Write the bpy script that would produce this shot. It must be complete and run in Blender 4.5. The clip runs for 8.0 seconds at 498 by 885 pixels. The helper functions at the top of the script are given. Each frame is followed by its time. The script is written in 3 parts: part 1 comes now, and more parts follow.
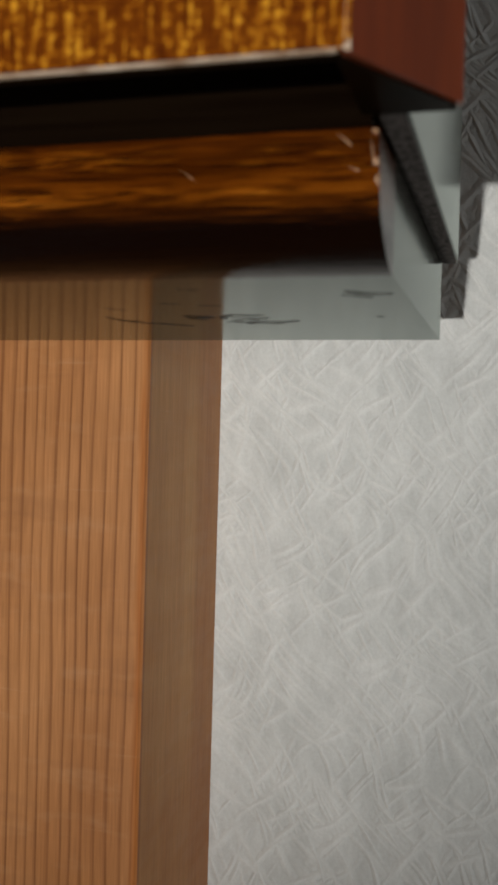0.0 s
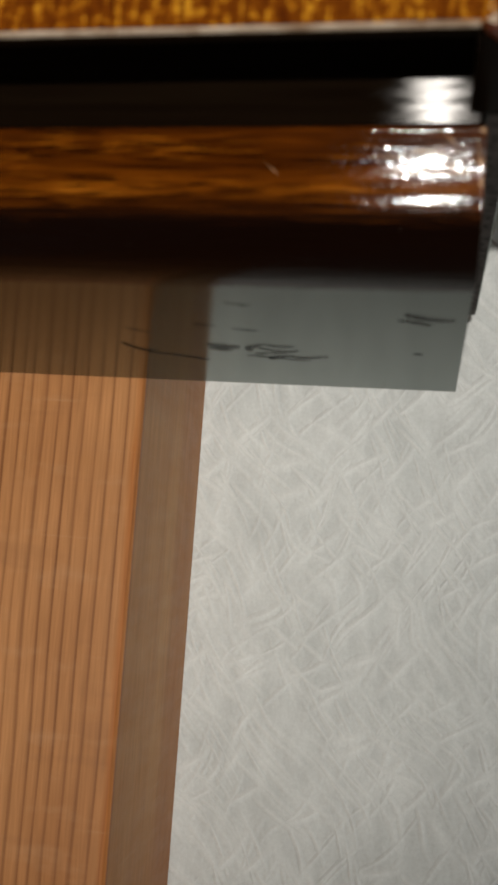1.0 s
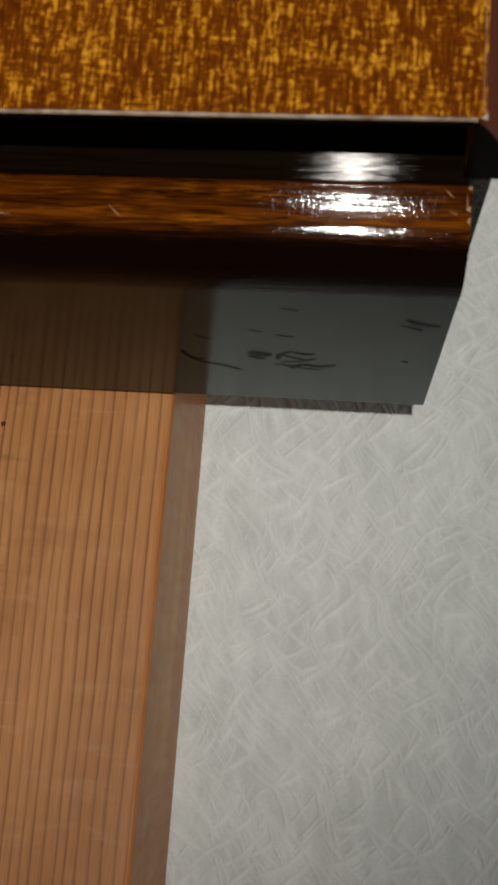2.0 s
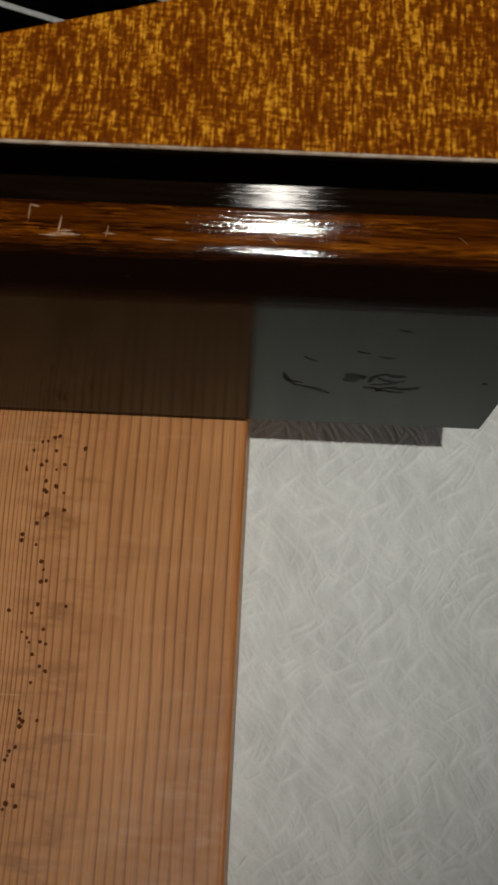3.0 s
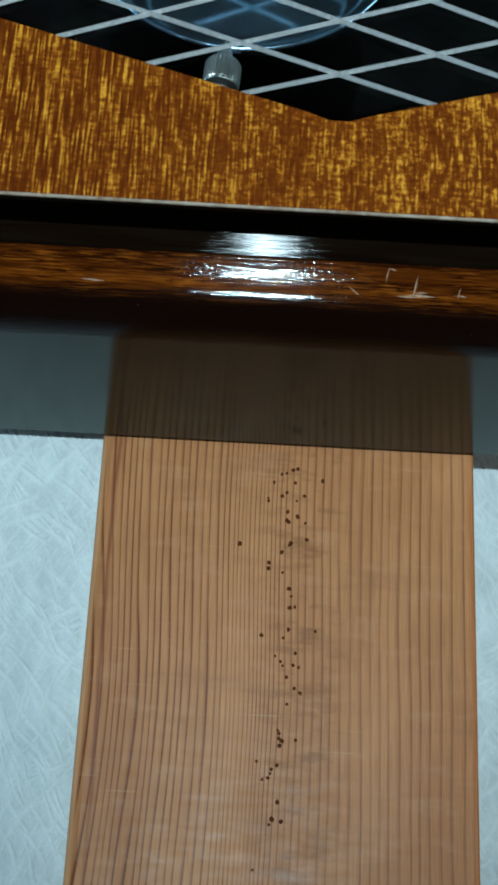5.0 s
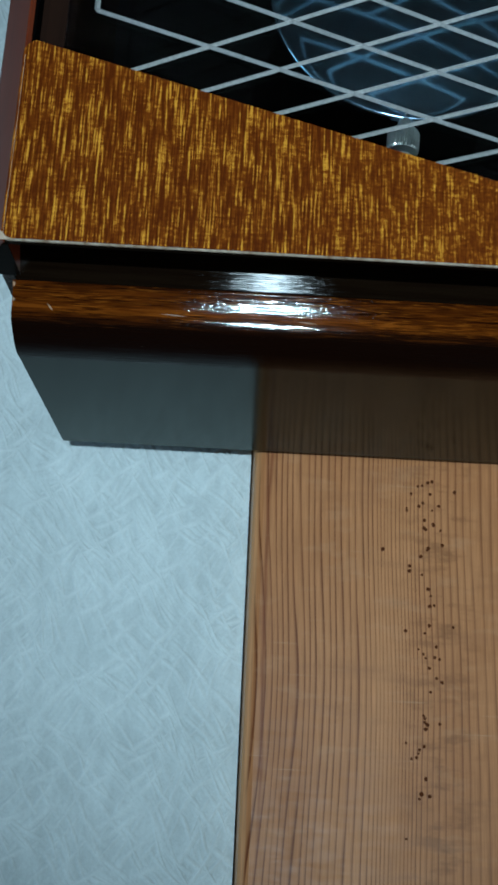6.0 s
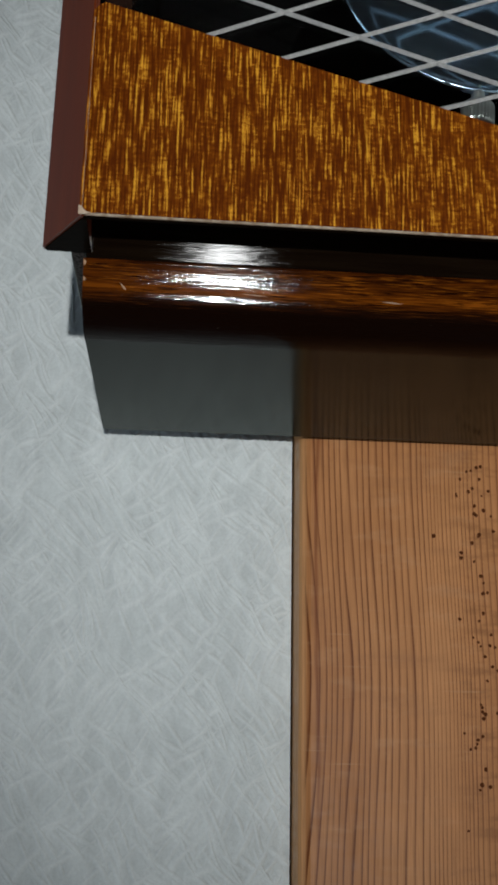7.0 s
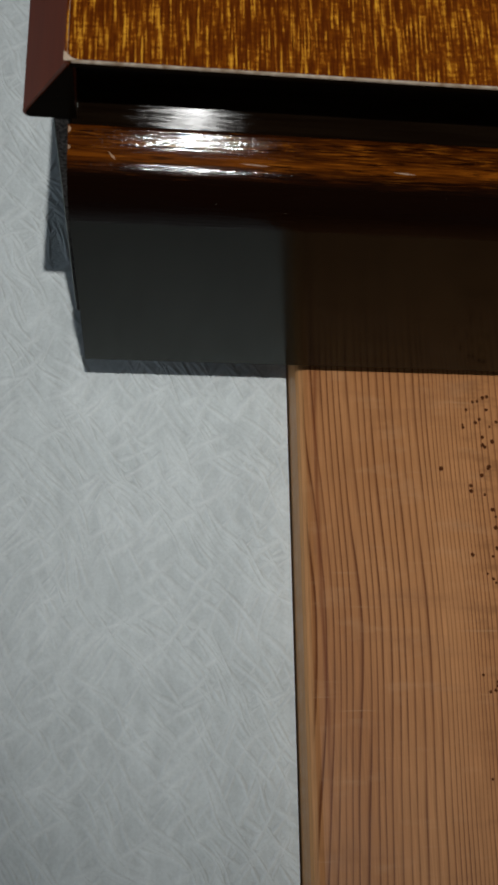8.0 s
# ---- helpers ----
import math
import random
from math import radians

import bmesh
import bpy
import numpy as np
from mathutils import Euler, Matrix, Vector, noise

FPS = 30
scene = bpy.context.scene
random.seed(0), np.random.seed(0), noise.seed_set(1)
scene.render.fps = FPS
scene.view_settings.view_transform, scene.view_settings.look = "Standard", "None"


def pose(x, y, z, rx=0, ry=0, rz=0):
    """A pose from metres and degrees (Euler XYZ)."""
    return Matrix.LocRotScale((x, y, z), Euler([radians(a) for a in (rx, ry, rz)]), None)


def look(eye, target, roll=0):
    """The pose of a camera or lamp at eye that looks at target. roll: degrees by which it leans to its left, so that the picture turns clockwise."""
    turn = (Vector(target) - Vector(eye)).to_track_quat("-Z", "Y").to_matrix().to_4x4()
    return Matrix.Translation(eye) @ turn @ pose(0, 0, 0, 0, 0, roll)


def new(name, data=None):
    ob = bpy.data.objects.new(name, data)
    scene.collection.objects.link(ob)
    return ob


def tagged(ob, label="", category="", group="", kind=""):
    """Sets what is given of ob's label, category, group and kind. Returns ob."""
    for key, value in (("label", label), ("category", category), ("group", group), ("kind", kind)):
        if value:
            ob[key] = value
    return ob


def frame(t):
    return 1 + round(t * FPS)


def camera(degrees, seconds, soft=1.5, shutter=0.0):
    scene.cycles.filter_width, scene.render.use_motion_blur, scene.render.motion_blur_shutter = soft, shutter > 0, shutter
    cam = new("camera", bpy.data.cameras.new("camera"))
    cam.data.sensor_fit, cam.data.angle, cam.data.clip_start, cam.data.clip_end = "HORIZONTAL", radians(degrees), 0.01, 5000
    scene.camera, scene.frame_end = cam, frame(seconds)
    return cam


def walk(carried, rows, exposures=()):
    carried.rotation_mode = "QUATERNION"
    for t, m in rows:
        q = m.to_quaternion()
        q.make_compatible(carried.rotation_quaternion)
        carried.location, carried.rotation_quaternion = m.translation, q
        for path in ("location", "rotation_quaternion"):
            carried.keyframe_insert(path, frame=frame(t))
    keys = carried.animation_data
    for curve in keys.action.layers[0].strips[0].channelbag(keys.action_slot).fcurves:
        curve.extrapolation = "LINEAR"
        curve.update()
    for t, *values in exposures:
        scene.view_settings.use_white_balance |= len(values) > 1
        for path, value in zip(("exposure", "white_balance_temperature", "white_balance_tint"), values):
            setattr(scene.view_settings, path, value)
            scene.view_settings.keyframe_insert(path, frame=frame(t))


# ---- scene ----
# Metres. x runs along the wall, y into the wall, z up from the underside of the clock.
cam = camera(28.5, 8.0, soft=3.0, shutter=0.0)


def view(eye, yaw, pitch, roll):
    a, b = radians(yaw), radians(pitch)
    way = Vector((-math.sin(a) * math.cos(b), math.cos(a) * math.cos(b), math.sin(b)))
    return look(eye, Vector(eye) + way, roll)


PATH = [
    (0.0, (0.1276, -0.1921, -0.0198), 15.45, -0.11, 1.57),
    (0.3, (0.1119, -0.1883, -0.0229), 13.62, 1.36, 1.93),
    (0.5, (0.1104, -0.1900, -0.0113), 12.62, 0.85, 2.71),
    (0.7, (0.1136, -0.1853, -0.0119), 12.24, 2.24, 3.98),
    (1.0, (0.1092, -0.1853, -0.0278), 10.69, 5.19, 4.11),
    (1.2, (0.0937, -0.1950, -0.0367), 9.27, 6.79, 4.41),
    (1.5, (0.0863, -0.1982, -0.0444), 8.49, 7.52, 4.46),
    (1.7, (0.0974, -0.2140, -0.0494), 7.50, 9.18, 4.39),
    (2.8, (0.0713, -0.2443, -0.0743), 2.35, 15.16, 3.44),
    (3.0, (0.0578, -0.2496, -0.0759), 1.06, 15.91, 2.95),
    (3.5, (0.0340, -0.2588, -0.0710), -0.09, 16.62, 2.77),
    (4.0, (0.0230, -0.2614, -0.0712), -0.35, 17.05, 2.76),
    (4.5, (-0.0011, -0.2587, -0.0748), -1.43, 16.47, 2.28),
    (4.7, (-0.0073, -0.2592, -0.0748), -0.99, 16.06, 2.81),
    (5.8, (-0.0489, -0.2918, -0.0773), -0.94, 16.10, 2.56),
    (6.0, (-0.0610, -0.2948, -0.0813), -1.27, 16.17, 2.64),
    (6.5, (-0.0756, -0.3004, -0.0787), -2.89, 15.41, 1.87),
    (7.0, (-0.0909, -0.2835, -0.0797), -4.63, 15.51, 1.08),
    (7.5, (-0.0987, -0.2628, -0.0821), -5.90, 16.47, 0.54),
    (8.0, (-0.0965, -0.2548, -0.1049), -6.80, 18.13, -0.88),
]
EXPOSURES = [(0.0, -0.12, 6800, 13), (0.4, -0.26, 6900, 12), (0.6, -0.26, 6900, 12), (1.0, -0.06, 6950, 12), (1.5, -0.14, 6850, 12), (3.0, -0.37, 6900, 10), (3.5, -0.20, 6700, 10), (4.0, -0.04, 6000, 1), (4.5, 0.08, 5300, -12),
             (5.8, -0.12, 4780, -11), (6.1, -0.22, 4850, -10), (6.5, -0.30, 5450, -3), (7.0, -0.30, 6150, 8), (8.0, -0.40, 6280, 9)]
cam.data.dof.use_dof, cam.data.dof.focus_distance, cam.data.dof.aperture_fstop = True, 0.250, 64.0
walk(cam, [(t, view(e, a, b, c)) for t, e, a, b, c in PATH], EXPOSURES)

# ---------------------------------------------------------------- light
world = bpy.data.worlds.new("room_air")
world.use_nodes = True
world.node_tree.nodes["Background"].inputs[0].default_value = (0.6, 0.75, 1.0, 1)
world.node_tree.nodes["Background"].inputs[1].default_value = 0.01
scene.world = world

torch = bpy.data.lights.new("torch", "SPOT")
torch.energy = 370.0
torch.color = (1.0, 0.975, 0.93)
torch.shadow_soft_size = 0.022
torch.spot_size = radians(9.6)
torch.spot_blend = 1.0
torch_ob = new("torch", torch)
torch_ob.matrix_world = look((0.06, -3.25, -0.64), (-0.005, 0.0, 0.05))

# two added fill lamps in the side openings; no such windows are seen
for side in (-1, 1):
    side_fill = bpy.data.lights.new("added_side_fill", "AREA")
    side_fill.shape, side_fill.size, side_fill.size_y = "RECTANGLE", 1.15, 0.85
    side_fill.energy = 7.0 if side < 0 else 6.6
    side_fill.color = (0.76, 0.88, 1.0) if side < 0 else (1.0, 0.975, 0.94)
    side_fill_ob = new("added_side_fill", side_fill)
    side_fill_ob.matrix_world = look((side * 1.66, -0.75, -0.2), (0.0, -0.75, -0.2))


# ---------------------------------------------------------------- materials
def material(name):
    m = bpy.data.materials.new(name)
    m.use_nodes = True
    return m, m.node_tree, m.node_tree.nodes["Principled BSDF"]


def coords(tree, scale=(1, 1, 1), turn=(0, 0, 0)):
    tc = tree.nodes.new("ShaderNodeTexCoord")
    mp = tree.nodes.new("ShaderNodeMapping")
    mp.inputs["Scale"].default_value = scale
    mp.inputs["Rotation"].default_value = [radians(a) for a in turn]
    tree.links.new(tc.outputs["Object"], mp.inputs["Vector"])
    return mp.outputs["Vector"]


def noise_tex(tree, vec, scale, detail=3.0, rough=0.5, distort=0.0):
    n = tree.nodes.new("ShaderNodeTexNoise")
    n.inputs["Scale"].default_value = scale
    n.inputs["Detail"].default_value = detail
    n.inputs["Roughness"].default_value = rough
    n.inputs["Distortion"].default_value = distort
    tree.links.new(vec, n.inputs["Vector"])
    return n.outputs["Fac"]


def ramp(tree, fac, stops):
    r = tree.nodes.new("ShaderNodeValToRGB")
    els = r.color_ramp.elements
    while len(els) < len(stops):
        els.new(0.5)
    for e, (p, c) in zip(els, stops):
        e.position = p
        e.color = (*c, 1) if len(c) == 3 else c
    tree.links.new(fac, r.inputs["Fac"])
    return r.outputs["Color"]


def grey(a):
    return (a, a, a)


def ramp_value(tree, fac, lo, hi):
    """0 at lo, 1 at hi, clamped."""
    m = tree.nodes.new("ShaderNodeMapRange")
    m.inputs["From Min"].default_value, m.inputs["From Max"].default_value = lo, hi
    tree.links.new(fac, m.inputs["Value"])
    return m.outputs["Result"]


def mix(tree, kind, fac, a, b):
    m = tree.nodes.new("ShaderNodeMix")
    m.data_type, m.blend_type = "RGBA", kind
    for sock, v in ((m.inputs["Factor"], fac), (m.inputs["A"], a), (m.inputs["B"], b)):
        if isinstance(v, bpy.types.NodeSocket):
            tree.links.new(v, sock)
        elif isinstance(v, (int, float)):
            sock.default_value = v
        else:
            sock.default_value = (*v, 1)
    return m.outputs["Result"]


def calc(tree, op, a, b=0.0, c=0.0):
    m = tree.nodes.new("ShaderNodeMath")
    m.operation = op
    for i, v in enumerate((a, b, c)):
        if isinstance(v, bpy.types.NodeSocket):
            tree.links.new(v, m.inputs[i])
        else:
            m.inputs[i].default_value = v
    return m.outputs[0]


def bump(tree, bsdf, height, strength, distance):
    b = tree.nodes.new("ShaderNodeBump")
    b.inputs["Strength"].default_value = strength
    b.inputs["Distance"].default_value = distance
    tree.links.new(height, b.inputs["Height"])
    tree.links.new(b.outputs["Normal"], bsdf.inputs["Normal"])
    tree.links.new(b.outputs["Normal"], bsdf.inputs["Coat Normal"])


def wallpaper_material():
    m, t, p = material("fibrous_wallpaper")
    # straight fibres laid crosswise and pressed into the paper
    tc = t.nodes.new("ShaderNodeTexCoord")
    sep = t.nodes.new("ShaderNodeSeparateXYZ")
    t.links.new(tc.outputs["Object"], sep.inputs[0])
    wav = noise_tex(t, coords(t), 30.0, 1.0)
    wav2 = noise_tex(t, coords(t, (1, 1, 1), (70, 20, 30)), 34.0, 1.0)
    flat = t.nodes.new("ShaderNodeCombineXYZ")
    t.links.new(calc(t, "MULTIPLY_ADD", wav, 0.016, sep.outputs[0]), flat.inputs[0])
    t.links.new(calc(t, "MULTIPLY_ADD", wav2, 0.016, sep.outputs[2]), flat.inputs[1])
    total = None
    for k, turn in enumerate((52, 46, 58, -54, -48, 40, -62, 64, -32, 50)):
        spin = t.nodes.new("ShaderNodeMapping")
        spin.inputs["Rotation"].default_value = (0, 0, radians(turn))
        t.links.new(flat.outputs[0], spin.inputs["Vector"])
        st = t.nodes.new("ShaderNodeMapping")
        st.inputs["Location"].default_value = (3.7 * k + 0.31, 5.3 * k + 0.77, 0)
        st.inputs["Scale"].default_value = (15 + k % 3 * 6, 165 + 50 * (k % 4), 1)
        t.links.new(spin.outputs["Vector"], st.inputs["Vector"])
        v = t.nodes.new("ShaderNodeTexVoronoi")
        v.voronoi_dimensions = "2D"
        v.inputs["Scale"].default_value = 1.0
        t.links.new(st.outputs["Vector"], v.inputs["Vector"])
        f = calc(t, "SUBTRACT", 1.0, calc(t, "DIVIDE", v.outputs["Distance"], 0.24))
        f = calc(t, "MAXIMUM", f, 0.0)
        f = calc(t, "MULTIPLY", f, 1.0 if k % 3 else 0.7)
        total = f if total is None else calc(t, "MAXIMUM", total, f)
    fine = noise_tex(t, coords(t), 1500.0, 3.0, 0.6)
    blotch = noise_tex(t, coords(t), 55.0, 3.0, 0.55)
    hatch = noise_tex(t, coords(t, (260, 260, 90), (0, 48, 0)), 1.0, 3.0, 0.6)
    base = ramp(t, blotch, [(0.3, (0.53, 0.57, 0.57)), (0.7, (0.60, 0.64, 0.64))])
    base = mix(t, "MULTIPLY", 0.6, base, ramp(t, hatch, [(0.35, grey(0.86)), (0.65, grey(1.08))]))
    col = mix(t, "MIX", calc(t, "MULTIPLY", calc(t, "MINIMUM", total, 1.0), 0.34), base, (0.80, 0.835, 0.83))
    col = mix(t, "MULTIPLY", 0.4, col, ramp(t, noise_tex(t, coords(t), 1100.0, 3.0, 0.7), [(0.3, grey(0.82)), (0.7, grey(1.10))]))
    t.links.new(col, p.inputs["Base Color"])
    p.inputs["Roughness"].default_value = 0.75
    p.inputs["Specular IOR Level"].default_value = 0.25
    relief = calc(t, "ADD", calc(t, "MULTIPLY", total, 1.25), calc(t, "MULTIPLY", fine, 0.5))
    bump(t, p, calc(t, "MULTIPLY_ADD", hatch, 0.9, relief), 0.62, 0.0005)
    return m


def post_material():
    m, t, p = material("planed_softwood")
    tc = t.nodes.new("ShaderNodeTexCoord")
    sep = t.nodes.new("ShaderNodeSeparateXYZ")
    t.links.new(tc.outputs["Object"], sep.inputs[0])
    x, y, z = sep.outputs
    # year rings run upright and swing round a swelling near one edge
    wob = noise_tex(t, coords(t, (14, 14, 9)), 1.0, 2.0)
    wob2 = noise_tex(t, coords(t, (120, 120, 4)), 1.0, 2.0)
    xx = calc(t, "ADD", x, calc(t, "MULTIPLY", y, 0.45))
    xx = calc(t, "ADD", xx, calc(t, "MULTIPLY", calc(t, "SUBTRACT", wob, 0.5), 0.004))
    xx = calc(t, "ADD", xx, calc(t, "MULTIPLY", calc(t, "SUBTRACT", wob2, 0.5), 0.0030))
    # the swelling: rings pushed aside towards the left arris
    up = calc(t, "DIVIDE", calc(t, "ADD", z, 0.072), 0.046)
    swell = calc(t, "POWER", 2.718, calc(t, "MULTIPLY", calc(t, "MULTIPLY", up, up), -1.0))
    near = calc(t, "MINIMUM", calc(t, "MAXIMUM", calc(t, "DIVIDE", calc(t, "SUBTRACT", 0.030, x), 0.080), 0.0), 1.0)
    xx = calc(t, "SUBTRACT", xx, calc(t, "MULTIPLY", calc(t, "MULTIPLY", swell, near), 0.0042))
    # rings widen to the right; a band of slow growth crowds them near the middle
    ring = calc(t, "ADD", calc(t, "MULTIPLY", xx, 410.0), calc(t, "MULTIPLY", calc(t, "MULTIPLY", xx, xx), -800.0))
    slow = t.nodes.new("ShaderNodeMapRange")
    slow.interpolation_type = "SMOOTHSTEP"
    for key, v in (("From Min", -0.021), ("From Max", 0.006), ("To Min", 0.0), ("To Max", 8.0)):
        slow.inputs[key].default_value = v
    t.links.new(xx, slow.inputs["Value"])
    ring = calc(t, "ADD", ring, slow.outputs["Result"])
    uneven = noise_tex(t, coords(t, (95, 40, 1.2)), 1.0, 1.0)
    ring = calc(t, "ADD", ring, calc(t, "MULTIPLY", uneven, 1.3))
    saw = calc(t, "FRACT", ring)
    line = ramp(t, saw, [(0.0, grey(0.12)), (0.12, grey(0.05)), (0.55, grey(0.08)), (0.76, grey(0.45)), (0.86, grey(1.0)), (0.93, grey(0.8)), (1.0, grey(0.12))])
    strength = noise_tex(t, coords(t, (150, 150, 10)), 1.0, 3.0, 0.6)
    line = calc(t, "MULTIPLY", line, calc(t, "MAXIMUM", calc(t, "MULTIPLY_ADD", strength, 1.9, -0.12), 0.18))
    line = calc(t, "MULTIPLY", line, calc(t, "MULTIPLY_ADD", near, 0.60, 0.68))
    tone = noise_tex(t, coords(t, (30, 30, 12)), 1.0, 3.0)
    pale = ramp(t, tone, [(0.28, (0.330, 0.135, 0.046)), (0.74, (0.490, 0.232, 0.092))])
    col = mix(t, "MIX", calc(t, "MINIMUM", line, 0.95), pale, (0.128, 0.038, 0.0105))
    # handling stains: soft cross bands and a ruddy lower part
    band = noise_tex(t, coords(t, (25, 25, 130)), 1.0, 3.0, 0.6)
    col = mix(t, "MIX", calc(t, "MULTIPLY", ramp(t, band, [(0.56, grey(0)), (0.74, grey(1))]), 0.30), col, (0.22, 0.10, 0.045))
    smudge = noise_tex(t, coords(t, (60, 60, 190)), 1.0, 3.0, 0.6)
    col = mix(t, "MIX", calc(t, "MULTIPLY", ramp(t, smudge, [(0.55, grey(0)), (0.74, grey(1))]), 0.2), col, (0.52, 0.31, 0.17))
    # the sawn side face: flat grain, plainer; missing light is added into its tan
    flank = calc(t, "MINIMUM", calc(t, "MAXIMUM", calc(t, "DIVIDE", calc(t, "SUBTRACT", y, 0.0012), 0.0008), 0.0), 1.0)
    plain = ramp(t, noise_tex(t, coords(t, (60, 160, 7)), 1.0, 3.0), [(0.3, (0.55, 0.27, 0.092)), (0.7, (0.68, 0.37, 0.145))])
    heart = ramp(t, calc(t, "MULTIPLY_ADD", wob2, 0.006, y), [(0.034, grey(0)), (0.042, grey(0.6))])
    plain = mix(t, "MIX", heart, plain, (0.40, 0.15, 0.045))
    col = mix(t, "MIX", calc(t, "MULTIPLY", flank, 0.85), col, plain)
    # brown smears round the pin holes
    gap = calc(t, "DIVIDE", calc(t, "SUBTRACT", x, 0.006), 0.011)
    zone = calc(t, "POWER", 2.718, calc(t, "MULTIPLY", calc(t, "MULTIPLY", gap, gap), -1.0))
    smear = ramp(t, noise_tex(t, coords(t, (70, 70, 240), (0, 15, 0)), 1.0, 3.0, 0.65), [(0.50, grey(0)), (0.66, grey(1))])
    col = mix(t, "MIX", calc(t, "MULTIPLY", calc(t, "MULTIPLY", smear, zone), 0.62), col, (0.19, 0.080, 0.028))
    # resin-dark streaks just inside both arrises
    for at, width, low, high, tone in ((-0.0470, 0.0009, 0.32, 0.52, (0.16, 0.046, 0.014)), (0.0516, 0.0014, 0.30, 0.48, (0.36, 0.120, 0.026))):
        wav = noise_tex(t, coords(t, (9, 9, 26)), 1.0, 2.0)
        off = calc(t, "ADD", calc(t, "SUBTRACT", x, at), calc(t, "MULTIPLY", calc(t, "SUBTRACT", wav, 0.5), 0.0032))
        streak = calc(t, "MAXIMUM", calc(t, "SUBTRACT", 1.0, calc(t, "ABSOLUTE", calc(t, "DIVIDE", off, width))), 0.0)
        gate = ramp(t, noise_tex(t, coords(t, (7, 7, 19), (0, 0, 40)), 1.0, 2.0), [(low, grey(0.15)), (high, grey(1.0))])
        col = mix(t, "MIX", calc(t, "MULTIPLY", calc(t, "MULTIPLY", streak, gate), 0.8), col, tone)
    # thin pale scuffs across the grain
    scuff = ramp(t, noise_tex(t, coords(t, (26, 26, 1100), (0, 3, 0)), 1.0, 2.0, 0.6), [(0.64, grey(0)), (0.74, grey(1))])
    where = ramp(t, noise_tex(t, coords(t, (40, 40, 60)), 1.0, 2.0), [(0.48, grey(0)), (0.66, grey(1))])
    col = mix(t, "MIX", calc(t, "MULTIPLY", calc(t, "MULTIPLY", scuff, where), 0.32), col, (0.56, 0.36, 0.21))
    # left arris: light caught by its chamfer is painted as a paler tone
    bare = calc(t, "MINIMUM", calc(t, "MAXIMUM", calc(t, "DIVIDE", calc(t, "SUBTRACT", -0.0500, x), 0.0010), 0.0), 1.0)
    col = mix(t, "MIX", calc(t, "MULTIPLY", bare, 0.85), col, (0.50, 0.25, 0.10))
    fibre = noise_tex(t, coords(t, (2600, 2600, 90)), 1.0, 2.0)
    col = mix(t, "MULTIPLY", 0.5, col, ramp(t, fibre, [(0.3, grey(0.62)), (0.7, grey(1.1))]))
    t.links.new(col, p.inputs["Base Color"])
    rough = noise_tex(t, coords(t, (90, 90, 330)), 1.0, 3.0, 0.65)
    t.links.new(calc(t, "MULTIPLY_ADD", rough, 0.36, 0.22), p.inputs["Roughness"])
    p.inputs["Specular IOR Level"].default_value = 0.11
    bump(t, p, calc(t, "ADD", calc(t, "MULTIPLY", line, -0.12), calc(t, "MULTIPLY", fibre, 0.3)), 0.25, 0.0002)
    return m


def veneer_material():
    m, t, p = material("flecked_veneer")
    # short upright pores of gold in red-brown, broken across by ray figure;
    # fine and straight at one end of the board, blotched at the other
    tc = t.nodes.new("ShaderNodeTexCoord")
    sep = t.nodes.new("ShaderNodeSeparateXYZ")
    t.links.new(tc.outputs["Object"], sep.inputs[0])
    along = ramp_value(t, sep.outputs[0], -0.050, 0.015)
    fine = noise_tex(t, coords(t, (2500, 2500, 125), (0, 1.5, 0)), 1.0, 2.0, 0.5, 0.2)
    wide = noise_tex(t, coords(t, (1900, 1900, 250), (0, 1.5, 0)), 1.0, 2.5, 0.55, 0.3)
    fl2 = noise_tex(t, coords(t, (900, 900, 1050)), 1.0, 3.0, 0.65, 0.6)
    ray = noise_tex(t, coords(t, (420, 420, 1500), (0, -6, 0)), 1.0, 2.0, 0.6, 0.4)
    patch = noise_tex(t, coords(t, (130, 130, 60)), 1.0, 2.0)
    # light of the near lamp put into the tone: blotched end raised, straight lowered
    straight = calc(t, "ADD", calc(t, "MULTIPLY_ADD", fine, 0.80, -0.01), calc(t, "MULTIPLY", fl2, 0.20))
    blotched = calc(t, "ADD", calc(t, "MULTIPLY_ADD", wide, 0.48, 0.115), calc(t, "MULTIPLY", fl2, 0.34))
    f = calc(t, "ADD", calc(t, "MULTIPLY", straight, calc(t, "SUBTRACT", 1.0, along)), calc(t, "MULTIPLY", blotched, along))
    f = calc(t, "ADD", f, calc(t, "MULTIPLY", calc(t, "SUBTRACT", ray, 0.5), 0.21))
    f = calc(t, "ADD", f, calc(t, "MULTIPLY", calc(t, "SUBTRACT", patch, 0.5), 0.17))
    col = ramp(t, f, [(0.40, (0.082, 0.0160, 0.0012)), (0.53, (0.165, 0.040, 0.0023)), (0.575, (0.34, 0.118, 0.007)), (0.64, (0.67, 0.315, 0.024))])
    t.links.new(col, p.inputs["Base Color"])
    p.inputs["Roughness"].default_value = 0.35
    p.inputs["Specular IOR Level"].default_value = 0.08
    p.inputs["Coat Weight"].default_value = 0.25
    p.inputs["Coat Roughness"].default_value = 0.14
    bump(t, p, f, 0.30, 0.0001)
    return m


